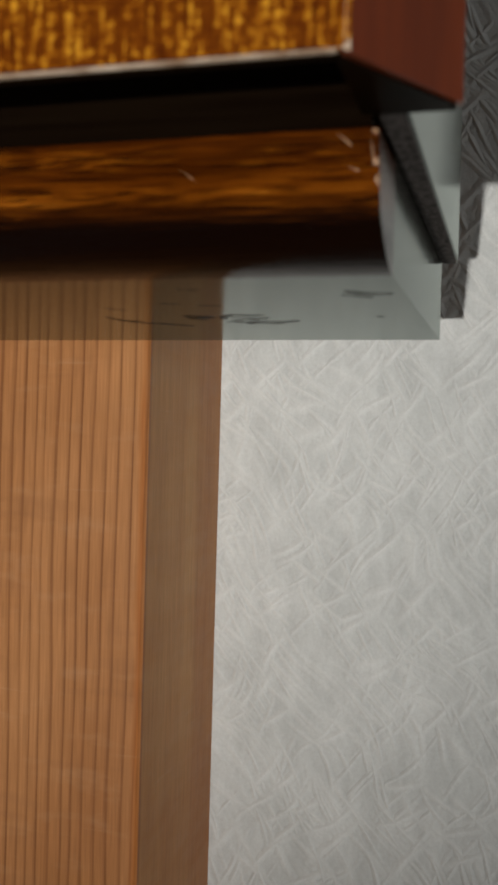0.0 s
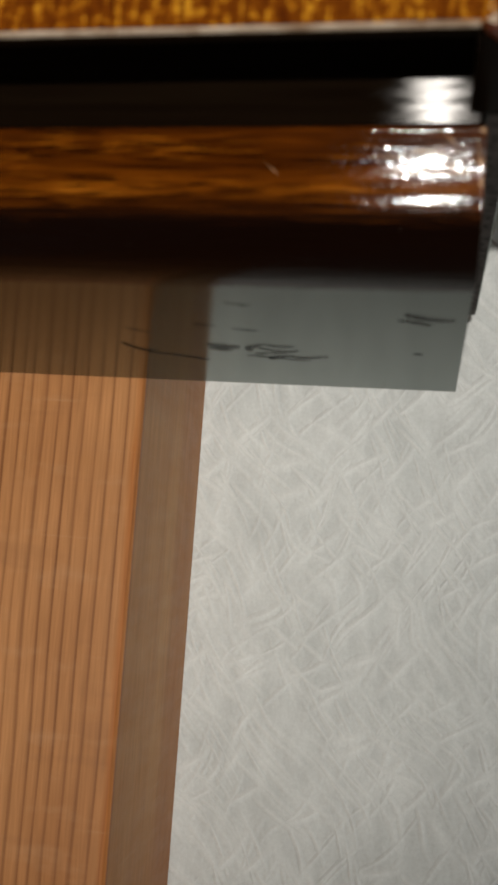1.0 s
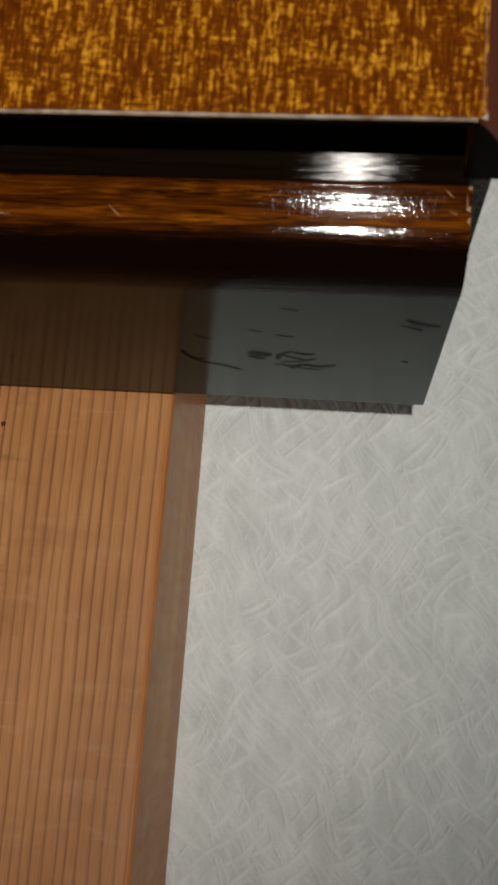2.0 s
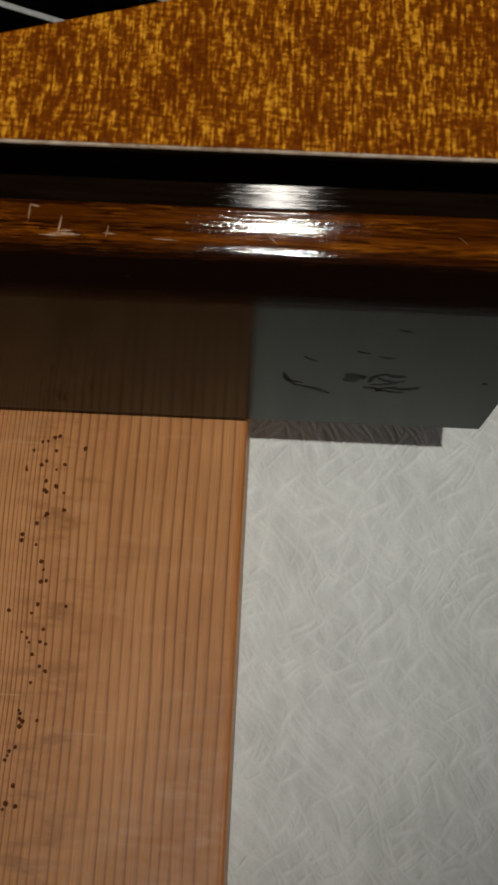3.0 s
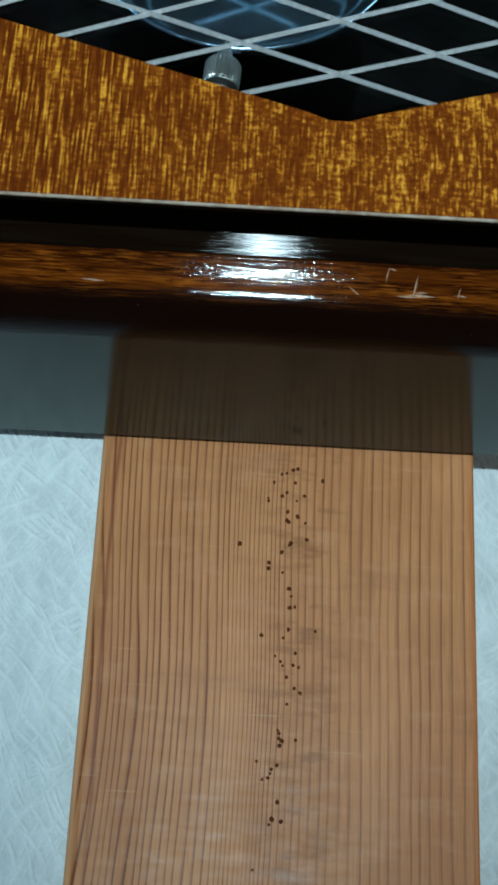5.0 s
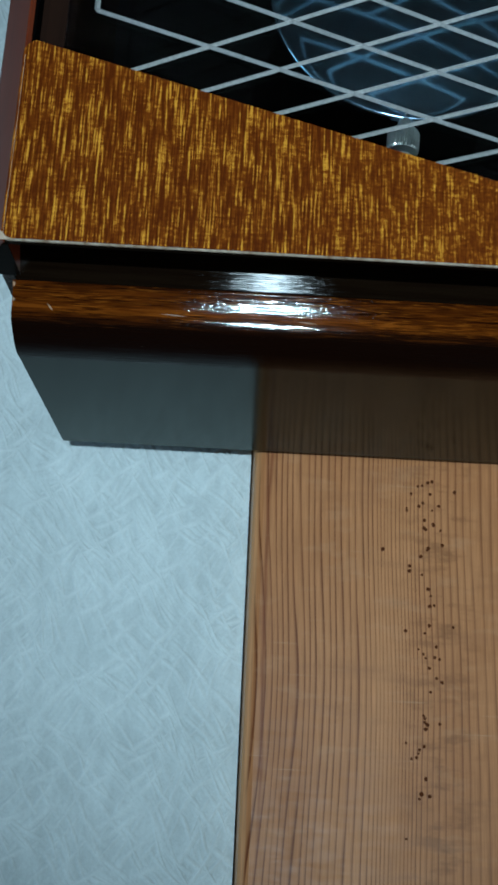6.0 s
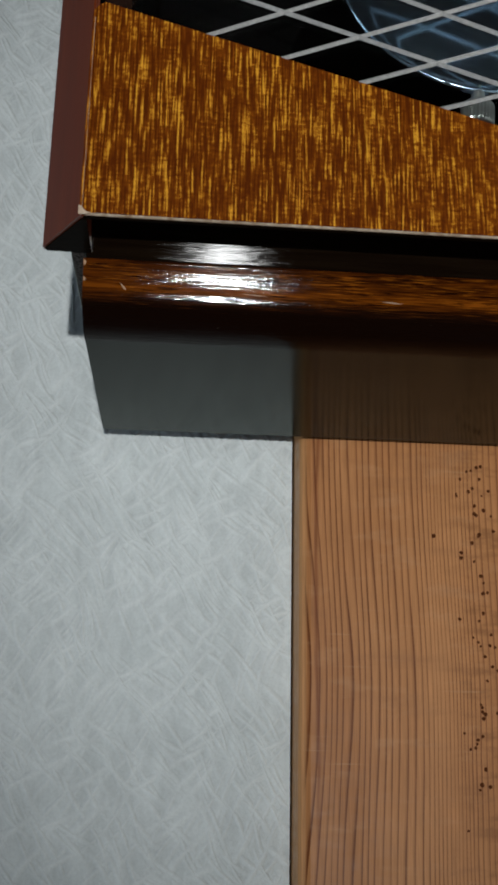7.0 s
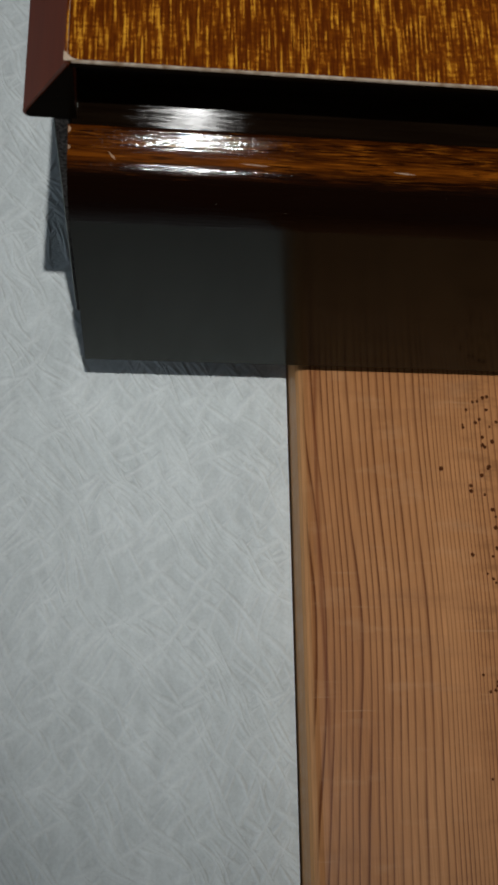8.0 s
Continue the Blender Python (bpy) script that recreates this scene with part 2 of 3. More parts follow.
def stained_material(name, dark, light, rough, grain=(30, 900, 900), coat=0.8, wear=0.0, ior=1.45):
    m, t, p = material(name)
    g = noise_tex(t, coords(t, grain), 1.0, 3.0, 0.55, 0.6)
    g2 = noise_tex(t, coords(t, tuple(a * 0.18 for a in grain)), 1.0, 2.0)
    col = ramp(t, calc(t, "ADD", calc(t, "MULTIPLY", g, 0.6), calc(t, "MULTIPLY", g2, 0.4)), [(0.35, dark), (0.66, light)])
    t.links.new(col, p.inputs["Base Color"])
    sm = noise_tex(t, coords(t), 160.0, 3.0, 0.6)
    t.links.new(calc(t, "MULTIPLY_ADD", sm, wear, rough), p.inputs["Roughness"])
    p.inputs["Coat Weight"].default_value = coat
    p.inputs["Coat Roughness"].default_value = rough * 0.6
    bump(t, p, noise_tex(t, coords(t), 420.0, 2.0), 0.04, 0.0003)
    p.inputs["IOR"].default_value = ior
    return m


def moulding_material():
    m, t, p = material("lacquered_moulding")
    tc = t.nodes.new("ShaderNodeTexCoord")
    sep = t.nodes.new("ShaderNodeSeparateXYZ")
    t.links.new(tc.outputs["Object"], sep.inputs[0])
    z = sep.outputs[2]
    g = noise_tex(t, coords(t, (75, 1500, 2100)), 1.0, 3.5, 0.6, 0.7)
    g2 = noise_tex(t, coords(t, (12, 200, 260)), 1.0, 2.0)
    f = calc(t, "ADD", calc(t, "MULTIPLY", g, 0.6), calc(t, "MULTIPLY", g2, 0.4))
    # a brighter wood tone along the crest
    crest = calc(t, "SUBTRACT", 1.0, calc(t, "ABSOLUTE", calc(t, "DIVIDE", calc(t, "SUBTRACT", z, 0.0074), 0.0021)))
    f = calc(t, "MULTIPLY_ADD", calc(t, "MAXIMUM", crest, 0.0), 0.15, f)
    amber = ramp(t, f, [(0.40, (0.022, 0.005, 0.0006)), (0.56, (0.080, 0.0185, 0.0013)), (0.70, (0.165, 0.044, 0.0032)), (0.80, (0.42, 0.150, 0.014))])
    # long dark pores, in groups, and gold streaks between them
    pores = noise_tex(t, coords(t, (210, 3600, 4200)), 1.0, 1.5, 0.5, 0.4)
    groups = noise_tex(t, coords(t, (60, 420, 420)), 1.0, 2.0)
    deep = calc(t, "MULTIPLY", ramp_value(t, pores, 0.50, 0.62), ramp_value(t, groups, 0.36, 0.58))
    amber = mix(t, "MIX", calc(t, "MULTIPLY", deep, 0.85), amber, (0.010, 0.0025, 0.0005))
    streaks = calc(t, "MULTIPLY", ramp_value(t, pores, 0.44, 0.34), ramp_value(t, groups, 0.40, 0.62))
    amber = mix(t, "MIX", calc(t, "MULTIPLY", streaks, 0.5), amber, (0.34, 0.105, 0.008))
    # the lower roll is coloured black, blending up into the amber
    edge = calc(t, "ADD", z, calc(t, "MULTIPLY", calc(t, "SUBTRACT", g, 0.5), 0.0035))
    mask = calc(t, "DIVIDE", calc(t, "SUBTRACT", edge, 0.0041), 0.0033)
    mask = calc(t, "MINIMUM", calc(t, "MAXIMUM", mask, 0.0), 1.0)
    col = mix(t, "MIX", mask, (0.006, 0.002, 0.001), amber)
    t.links.new(col, p.inputs["Base Color"])
    brushed(t, p, 0.085)
    p.inputs["IOR"].default_value = 1.40
    gloss = calc(t, "MINIMUM", calc(t, "MAXIMUM", calc(t, "DIVIDE", calc(t, "SUBTRACT", z, 0.0036), 0.0012), 0.0), 1.0)
    t.links.new(calc(t, "MULTIPLY_ADD", gloss, 0.38, 0.12), p.inputs["Specular IOR Level"])
    # pimpled varnish and long brush ridges
    ridges = noise_tex(t, coords(t, (110, 1900, 1900)), 1.0, 2.0, 0.5)
    drips = noise_tex(t, coords(t, (1300, 1900, 1900)), 1.0, 2.0, 0.5)
    bump(t, p, calc(t, "ADD", calc(t, "MULTIPLY", ridges, 1.5), calc(t, "MULTIPLY", drips, 0.40)), 0.25, 0.00025)
    return m


def brushed(t, p, rough, amount=0.96):
    """Varnish ribbed lengthwise: its highlights run across the moulding."""
    tan = t.nodes.new("ShaderNodeTangent")
    tan.direction_type, tan.axis = "RADIAL", "X"
    t.links.new(tan.outputs[0], p.inputs["Tangent"])
    p.inputs["Anisotropic"].default_value = amount
    p.inputs["Roughness"].default_value = rough


def plain_material(name, colour, rough, metal=0.0, amount=0.15, scale=300.0, gloss=0.5):
    m, t, p = material(name)
    n = noise_tex(t, coords(t), scale, 3.0, 0.6)
    lo, hi = [c * (1 - amount) for c in colour], [c * (1 + amount) for c in colour]
    t.links.new(ramp(t, n, [(0.3, lo), (0.7, hi)]), p.inputs["Base Color"])
    p.inputs["Roughness"].default_value = rough
    p.inputs["Metallic"].default_value = metal
    p.inputs["Specular IOR Level"].default_value = gloss
    return m


def lacquer_material():
    """Thin clear lacquer over black-brown stain; the film is faintly green."""
    m, t, p = material("black_brown_lacquer")
    g = noise_tex(t, coords(t, (30, 900, 900)), 1.0, 3.0, 0.55, 0.6)
    t.links.new(ramp(t, g, [(0.35, (0.006, 0.0035, 0.0018)), (0.66, (0.012, 0.0070, 0.0035))]), p.inputs["Base Color"])
    p.inputs["Roughness"].default_value = 0.6
    p.inputs["Specular IOR Level"].default_value = 0.0
    film = t.nodes.new("ShaderNodeBsdfGlossy")
    film.inputs["Color"].default_value = (0.91, 0.99, 0.955, 1)
    smear = noise_tex(t, coords(t, (25, 60, 60)), 1.0, 3.0, 0.6)
    t.links.new(calc(t, "MULTIPLY_ADD", smear, 0.08, 0.095), film.inputs["Roughness"])
    fresnel = t.nodes.new("ShaderNodeFresnel")
    fresnel.inputs["IOR"].default_value = 1.185
    both = t.nodes.new("ShaderNodeMixShader")
    t.links.new(fresnel.outputs[0], both.inputs[0])
    t.links.new(p.outputs[0], both.inputs[1])
    t.links.new(film.outputs[0], both.inputs[2])
    t.links.new(both.outputs[0], t.nodes["Material Output"].inputs["Surface"])
    return m


def satin_material():
    """Black stain under a rubbed film; lengthwise ribs draw its highlight upright."""
    m, t, p = material("black_satin_lacquer")
    g = noise_tex(t, coords(t, (30, 900, 900)), 1.0, 3.0, 0.55, 0.6)
    t.links.new(ramp(t, g, [(0.35, (0.004, 0.002, 0.001)), (0.66, (0.007, 0.004, 0.002))]), p.inputs["Base Color"])
    p.inputs["Roughness"].default_value = 0.6
    p.inputs["Specular IOR Level"].default_value = 0.0
    film = t.nodes.new("ShaderNodeBsdfAnisotropic")
    film.distribution = "BECKMANN"
    film.inputs["Roughness"].default_value = 0.20
    film.inputs["Anisotropy"].default_value = -0.76
    tan = t.nodes.new("ShaderNodeTangent")
    tan.direction_type, tan.axis = "RADIAL", "X"
    t.links.new(tan.outputs[0], film.inputs["Tangent"])
    ribs = t.nodes.new("ShaderNodeBump")
    ribs.inputs["Strength"].default_value = 0.30
    ribs.inputs["Distance"].default_value = 0.00025
    t.links.new(noise_tex(t, coords(t, (90, 1900, 1900)), 1.0, 2.0, 0.5), ribs.inputs["Height"])
    t.links.new(ribs.outputs[0], film.inputs["Normal"])
    fresnel = t.nodes.new("ShaderNodeFresnel")
    fresnel.inputs["IOR"].default_value = 1.30
    both = t.nodes.new("ShaderNodeMixShader")
    t.links.new(fresnel.outputs[0], both.inputs[0])
    t.links.new(p.outputs[0], both.inputs[1])
    t.links.new(film.outputs[0], both.inputs[2])
    t.links.new(both.outputs[0], t.nodes["Material Output"].inputs["Surface"])
    return m


def ink_material():
    m, t, p = material("faded_black_ink")
    n = noise_tex(t, coords(t, (700, 1500, 1500)), 1.0, 3.0, 0.7)
    t.links.new(ramp(t, n, [(0.32, grey(0.0)), (0.62, grey(0.80))]), p.inputs["Alpha"])
    p.inputs["Base Color"].default_value = (0.004, 0.004, 0.004, 1)
    p.inputs["Roughness"].default_value = 0.55
    p.inputs["Specular IOR Level"].default_value = 0.08
    return m


PAPER = wallpaper_material()
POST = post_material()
VENEER = veneer_material()
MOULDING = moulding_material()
LACQUER = lacquer_material()
SATIN = satin_material()
MATT = stained_material("dull_black", (0.003, 0.002, 0.001), (0.007, 0.004, 0.002), 0.30, coat=0.0, ior=1.06)
SPECK = plain_material("dusty_raw_edge", (0.070, 0.064, 0.060), 0.85, amount=1.0, scale=1500.0, gloss=0.1)
BEVEL = stained_material("red_brown_stain", (0.102, 0.019, 0.0055), (0.156, 0.029, 0.007), 0.28, grain=(700, 700, 30), coat=0.0, ior=1.5)
STILE = stained_material("dark_stained_stile", (0.012, 0.006, 0.004), (0.022, 0.010, 0.006), 0.25, grain=(700, 700, 30), coat=0.4)
RAW = stained_material("bare_worn_wood", (0.26, 0.16, 0.09), (0.70, 0.58, 0.45), 0.5, grain=(420, 420, 420), coat=0.0)
BLACK = plain_material("matt_black_lining", (0.0012, 0.0012, 0.0012), 0.9, gloss=0.01)
SILVER = plain_material("dull_silver_strip", (0.47, 0.47, 0.46), 0.45, metal=0.35, amount=0.25, scale=1400.0)
# the disc's bluish reflection is put into the tint of the chrome
CHROME = plain_material("blue_reflection_chrome", (0.45, 0.58, 0.75), 0.13, metal=1.0, amount=0.05)
NICKEL = plain_material("knurled_nickel", (0.66, 0.66, 0.63), 0.28, metal=1.0, amount=0.08)
INK = ink_material()
PIT = plain_material("pin_hole_dark", (0.070, 0.022, 0.007), 0.9, gloss=0.05)
PLASTER = plain_material("matt_room_paint", (0.45, 0.46, 0.48), 0.85, amount=0.06, scale=6.0)
# unseen room surfaces, toned dark so glass and varnish reflect little
ROOM_DARK = stained_material("dark_room_surface", (0.02, 0.012, 0.008), (0.05, 0.03, 0.02), 0.6, grain=(8, 60, 60), coat=0.0)
BOARDS = stained_material("straw_toned_floor", (0.16, 0.125, 0.08), (0.23, 0.185, 0.12), 0.7, grain=(8, 60, 60), coat=0.0)
DUST = plain_material("pale_dust", (0.20, 0.18, 0.16), 0.8, amount=0.3, scale=1500.0)
SCRATCH = plain_material("scratched_varnish", (0.30, 0.17, 0.085), 0.6, amount=0.4, scale=1500.0)


def glass_material():
    m, t, p = material("clear_door_glass")
    p.inputs["Base Color"].default_value = (0.97, 1.0, 0.98, 1)
    p.inputs["Roughness"].default_value = 0.0
    p.inputs["Transmission Weight"].default_value = 1.0
    p.inputs["IOR"].default_value = 1.3
    return m


GLASS = glass_material()


# ---------------------------------------------------------------- mesh helpers
def finish(name, bm, mat, parent=None, label="", smooth=False):
    bmesh.ops.recalc_face_normals(bm, faces=bm.faces)
    me = bpy.data.meshes.new(name)
    bm.to_mesh(me)
    bm.free()
    me.materials.append(mat)
    if smooth:
        for f in me.polygons:
            f.use_smooth = len(f.vertices) <= 4
        caps = {key for f in me.polygons if len(f.vertices) > 4 for key in f.edge_keys}
        for e in me.edges:
            if tuple(sorted(e.vertices)) in caps:
                e.use_edge_sharp = True
    ob = new(name, me)
    if parent:
        ob.parent = parent
    if label:
        tagged(ob, label)
    return ob


def part(name, bm, mat, parent, label="", smooth=False):
    return finish(name, bm, mat, parent, label, smooth)


def box(x0, x1, y0, y1, z0, z1, bevel=0.0, bm=None):
    bm = bm or bmesh.new()
    made = bmesh.ops.create_cube(bm, size=1.0)["verts"]
    for v in made:
        v.co = Vector(((x0 + x1) / 2 + v.co.x * (x1 - x0), (y0 + y1) / 2 + v.co.y * (y1 - y0), (z0 + z1) / 2 + v.co.z * (z1 - z0)))
    if bevel:
        bmesh.ops.bevel(bm, geom=list({e for v in made for e in v.link_edges}), offset=bevel, segments=2, affect="EDGES", profile=0.5)
    return bm


def prism(outline, axis, a, b, bm=None):
    """Closed outline of 2D points swept from a to b along the axis."""
    bm = bm or bmesh.new()

    def at(p, s):
        return {"x": (s, p[0], p[1]), "y": (p[0], s, p[1]), "z": (p[0], p[1], s)}[axis]

    lo = [bm.verts.new(at(p, a)) for p in outline]
    hi = [bm.verts.new(at(p, b)) for p in outline]
    bm.faces.new(lo)
    bm.faces.new(hi[::-1])
    n = len(outline)
    for i in range(n):
        bm.faces.new((lo[i], lo[(i + 1) % n], hi[(i + 1) % n], hi[i]))
    return bm


def lathe(profile, centre, axis, steps=48, bm=None, knurl=0.0):
    """Profile of (radius, along) turned about an axis through centre."""
    bm = bm or bmesh.new()
    rings = []
    for r, s in profile:
        ring = []
        for k in range(steps):
            q = r * (1 - knurl * (k % 2)) if r > 0.0039 else r
            c, d = q * math.cos(2 * math.pi * k / steps), q * math.sin(2 * math.pi * k / steps)
            off = {"y": (c, s, d), "z": (c, d, s), "x": (s, c, d)}[axis]
            ring.append(bm.verts.new(Vector(centre) + Vector(off)))
        rings.append(ring)
    for a, b in zip(rings, rings[1:]):
        for k in range(steps):
            bm.faces.new((a[k], a[(k + 1) % steps], b[(k + 1) % steps], b[k]))
    bm.faces.new(rings[0])
    bm.faces.new(rings[-1][::-1])
    return bm


def thing(name, label, category, at=(0, 0, 0), kind="", group=""):
    e = new(name)
    e.empty_display_size = 0.02
    e.location = at
    return tagged(e, label, category, group, kind)


def structure(name, bm, mat, label, category):
    return tagged(finish(name, bm, mat), label, category, kind="structure")


# ---------------------------------------------------------------- the room
FLOOR, CEILING = -1.62, 0.82
HALF = 0.0525          # half the width of the post
LEFT_FACE, RIGHT_FACE = 0.013, 0.051

structure("wall_left", box(-1.6, -HALF - 0.0007, LEFT_FACE, 0.16, FLOOR, CEILING), PAPER,
          "off-white fibrous paper on the wall beside the post", "wall")
structure("wall_right", box(HALF, 1.6, RIGHT_FACE, 0.16, FLOOR, CEILING), PAPER,
          "off-white fibrous paper on the recessed wall by the post", "wall")
structure("wall_core", box(-HALF - 0.0007, HALF, 0.122, 0.16, FLOOR, CEILING), PLASTER,
          "plain core of the wall behind the post", "wall")
SOUTH = -3.6


def side_wall(x0, x1):
    """An added, unseen side wall with one opening for a fill lamp."""
    bm = box(x0, x1, SOUTH, -1.35, FLOOR, CEILING)
    box(x0, x1, -0.15, 0.16, FLOOR, CEILING, bm=bm)
    box(x0, x1, -1.35, -0.15, FLOOR, -0.65, bm=bm)
    return box(x0, x1, -1.35, -0.15, 0.25, CEILING, bm=bm)


structure("wall_west", side_wall(-1.72, -1.6), PLASTER, "added plain side wall, unseen, with an opening for a fill lamp", "wall")
structure("wall_east", side_wall(1.6, 1.72), PLASTER, "added plain side wall, unseen, with an opening for a fill lamp", "wall")
# added far wall, floor and ceiling; their tones hold reflections and bounce down
structure("wall_south", box(-1.72, 1.72, SOUTH - 0.12, SOUTH, FLOOR, CEILING), ROOM_DARK, "added dark far wall of the room, unseen", "wall")
structure("floor", box(-1.72, 1.72, SOUTH - 0.12, 0.16, FLOOR - 0.1, FLOOR), BOARDS, "added straw-toned floor of the room, unseen", "floor")
structure("ceiling", box(-1.72, 1.72, SOUTH - 0.12, 0.16, CEILING, CEILING + 0.1), ROOM_DARK, "added dark ceiling of the room, unseen", "ceiling")


def build_post():
    post = thing("wooden_post", "pale softwood post with upright grain between papered walls", "post", (0, 0, FLOOR), kind="structure")
    outline = [(-HALF + 0.0034, 0.0), (-HALF + 0.0021, 0.0005), (-HALF + 0.0010, 0.0013), (-HALF + 0.0003, 0.0028), (-HALF, 0.0060), (-HALF - 0.0001, 0.0128), (-HALF - 0.0001, 0.12), (HALF, 0.12), (HALF, 0.0006), (HALF - 0.0006, 0.0)]
    bm = prism(outline, "z", FLOOR, CEILING)
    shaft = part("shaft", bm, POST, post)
    shaft.matrix_parent_inverse = Matrix.Translation((0, 0, -FLOOR))
    # pin holes, in millimetres across and below the clock
    pins = ("3.0,-5.5 0.0,-6.9 -3.5,-9.6 2.5,-9.5 10.1,-8.6 -4.9,-14.2 0.2,-12.4 5.1,-13.1 3.0,-14.6 0.6,-17.8 3.4,-19.1 1.0,-20.7 "
            "5.6,-20.8 6.1,-25.4 -12.2,-27.4 1.4,-27.1 -0.6,-29.1 -4.0,-32.2 -0.2,-34.7 1.7,-39.0 2.4,-41.0 2.1,-44.1 1.9,-49.8 -5.2,-51.7 "
            "0.6,-52.1 9.1,-50.0 -1.4,-56.9 4.0,-56.0 0.7,-59.4 4.9,-59.6 1.7,-62.2 4.0,-65.1 2.2,-69.2 0.0,-75.8 0.4,-77.8 4.8,-78.1 "
            "0.7,-79.6 0.2,-84.5 -5.1,-83.7 -3.5,-88.0 -1.5,-86.5 0.6,-93.4 -1.3,-98.9 1.7,-98.0 -5.0,-109.6 ")
    rng = random.Random(4)
    spots = [tuple(float(a) / 1000 for a in item.split(",")) for item in pins.split()]
    # some pins were pushed in again close beside their first hole
    spots += [(px + rng.uniform(-0.0016, 0.0016), pz + rng.uniform(-0.0018, 0.0018)) for px, pz in spots if rng.random() < 0.38]
    for px, pz in spots:
        r = rng.uniform(0.00034, 0.00062)
        hole, proud = bmesh.new(), rng.uniform(0.00007, 0.00015)
        n = 9
        ring = [hole.verts.new((px + r * rng.uniform(0.75, 1.2) * math.cos(2 * math.pi * k / n), -proud,
                                pz + r * rng.uniform(0.8, 1.3) * math.sin(2 * math.pi * k / n))) for k in range(n)]
        back = [hole.verts.new((v.co.x * 1.0, 0.0004, v.co.z)) for v in ring]
        hole.faces.new(ring)
        for k in range(n):
            hole.faces.new((ring[k], ring[(k + 1) % n], back[(k + 1) % n], back[k]))
        h = part("pin_hole", hole, PIT, post)
        h.matrix_parent_inverse = Matrix.Translation((0, 0, -FLOOR))
    return post


build_post()


# ---------------------------------------------------------------- the clock
X0, X1 = -0.1112, 0.1126      # sides of the base board
BACK = -0.0060                # back of the case
SILL = 0.0146                 # top of the base board
FRONT, FRAME_BACK = -0.1075, -0.0914
MID = 0.0012
TOP = 0.300
GLASS_Y = -0.1030


def strip(a, b, width, y0, y1):
    """A flat bar in the plane of the door from a to b (x, z)."""
    a, b = Vector((a[0], 0, a[1])), Vector((b[0], 0, b[1]))
    d = (b - a).normalized()
    n = Vector((-d.z, 0, d.x)) * width / 2
    bm = bmesh.new()
    ring = [a + n, a - n, b - n, b + n]
    ridge = [v * 1.0 for v in (a, b)]
    lo = [bm.verts.new((v.x, y1, v.z)) for v in ring]
    mid0, mid1 = bm.verts.new((ridge[0].x, y0, ridge[0].z)), bm.verts.new((ridge[1].x, y0, ridge[1].z))
    bm.faces.new(lo)
    bm.faces.new((lo[0], lo[3], mid1, mid0))
    bm.faces.new((lo[1], lo[2], mid1, mid0))
    bm.faces.new((lo[0], lo[1], mid0))
    bm.faces.new((lo[2], lo[3], mid1))
    return bm


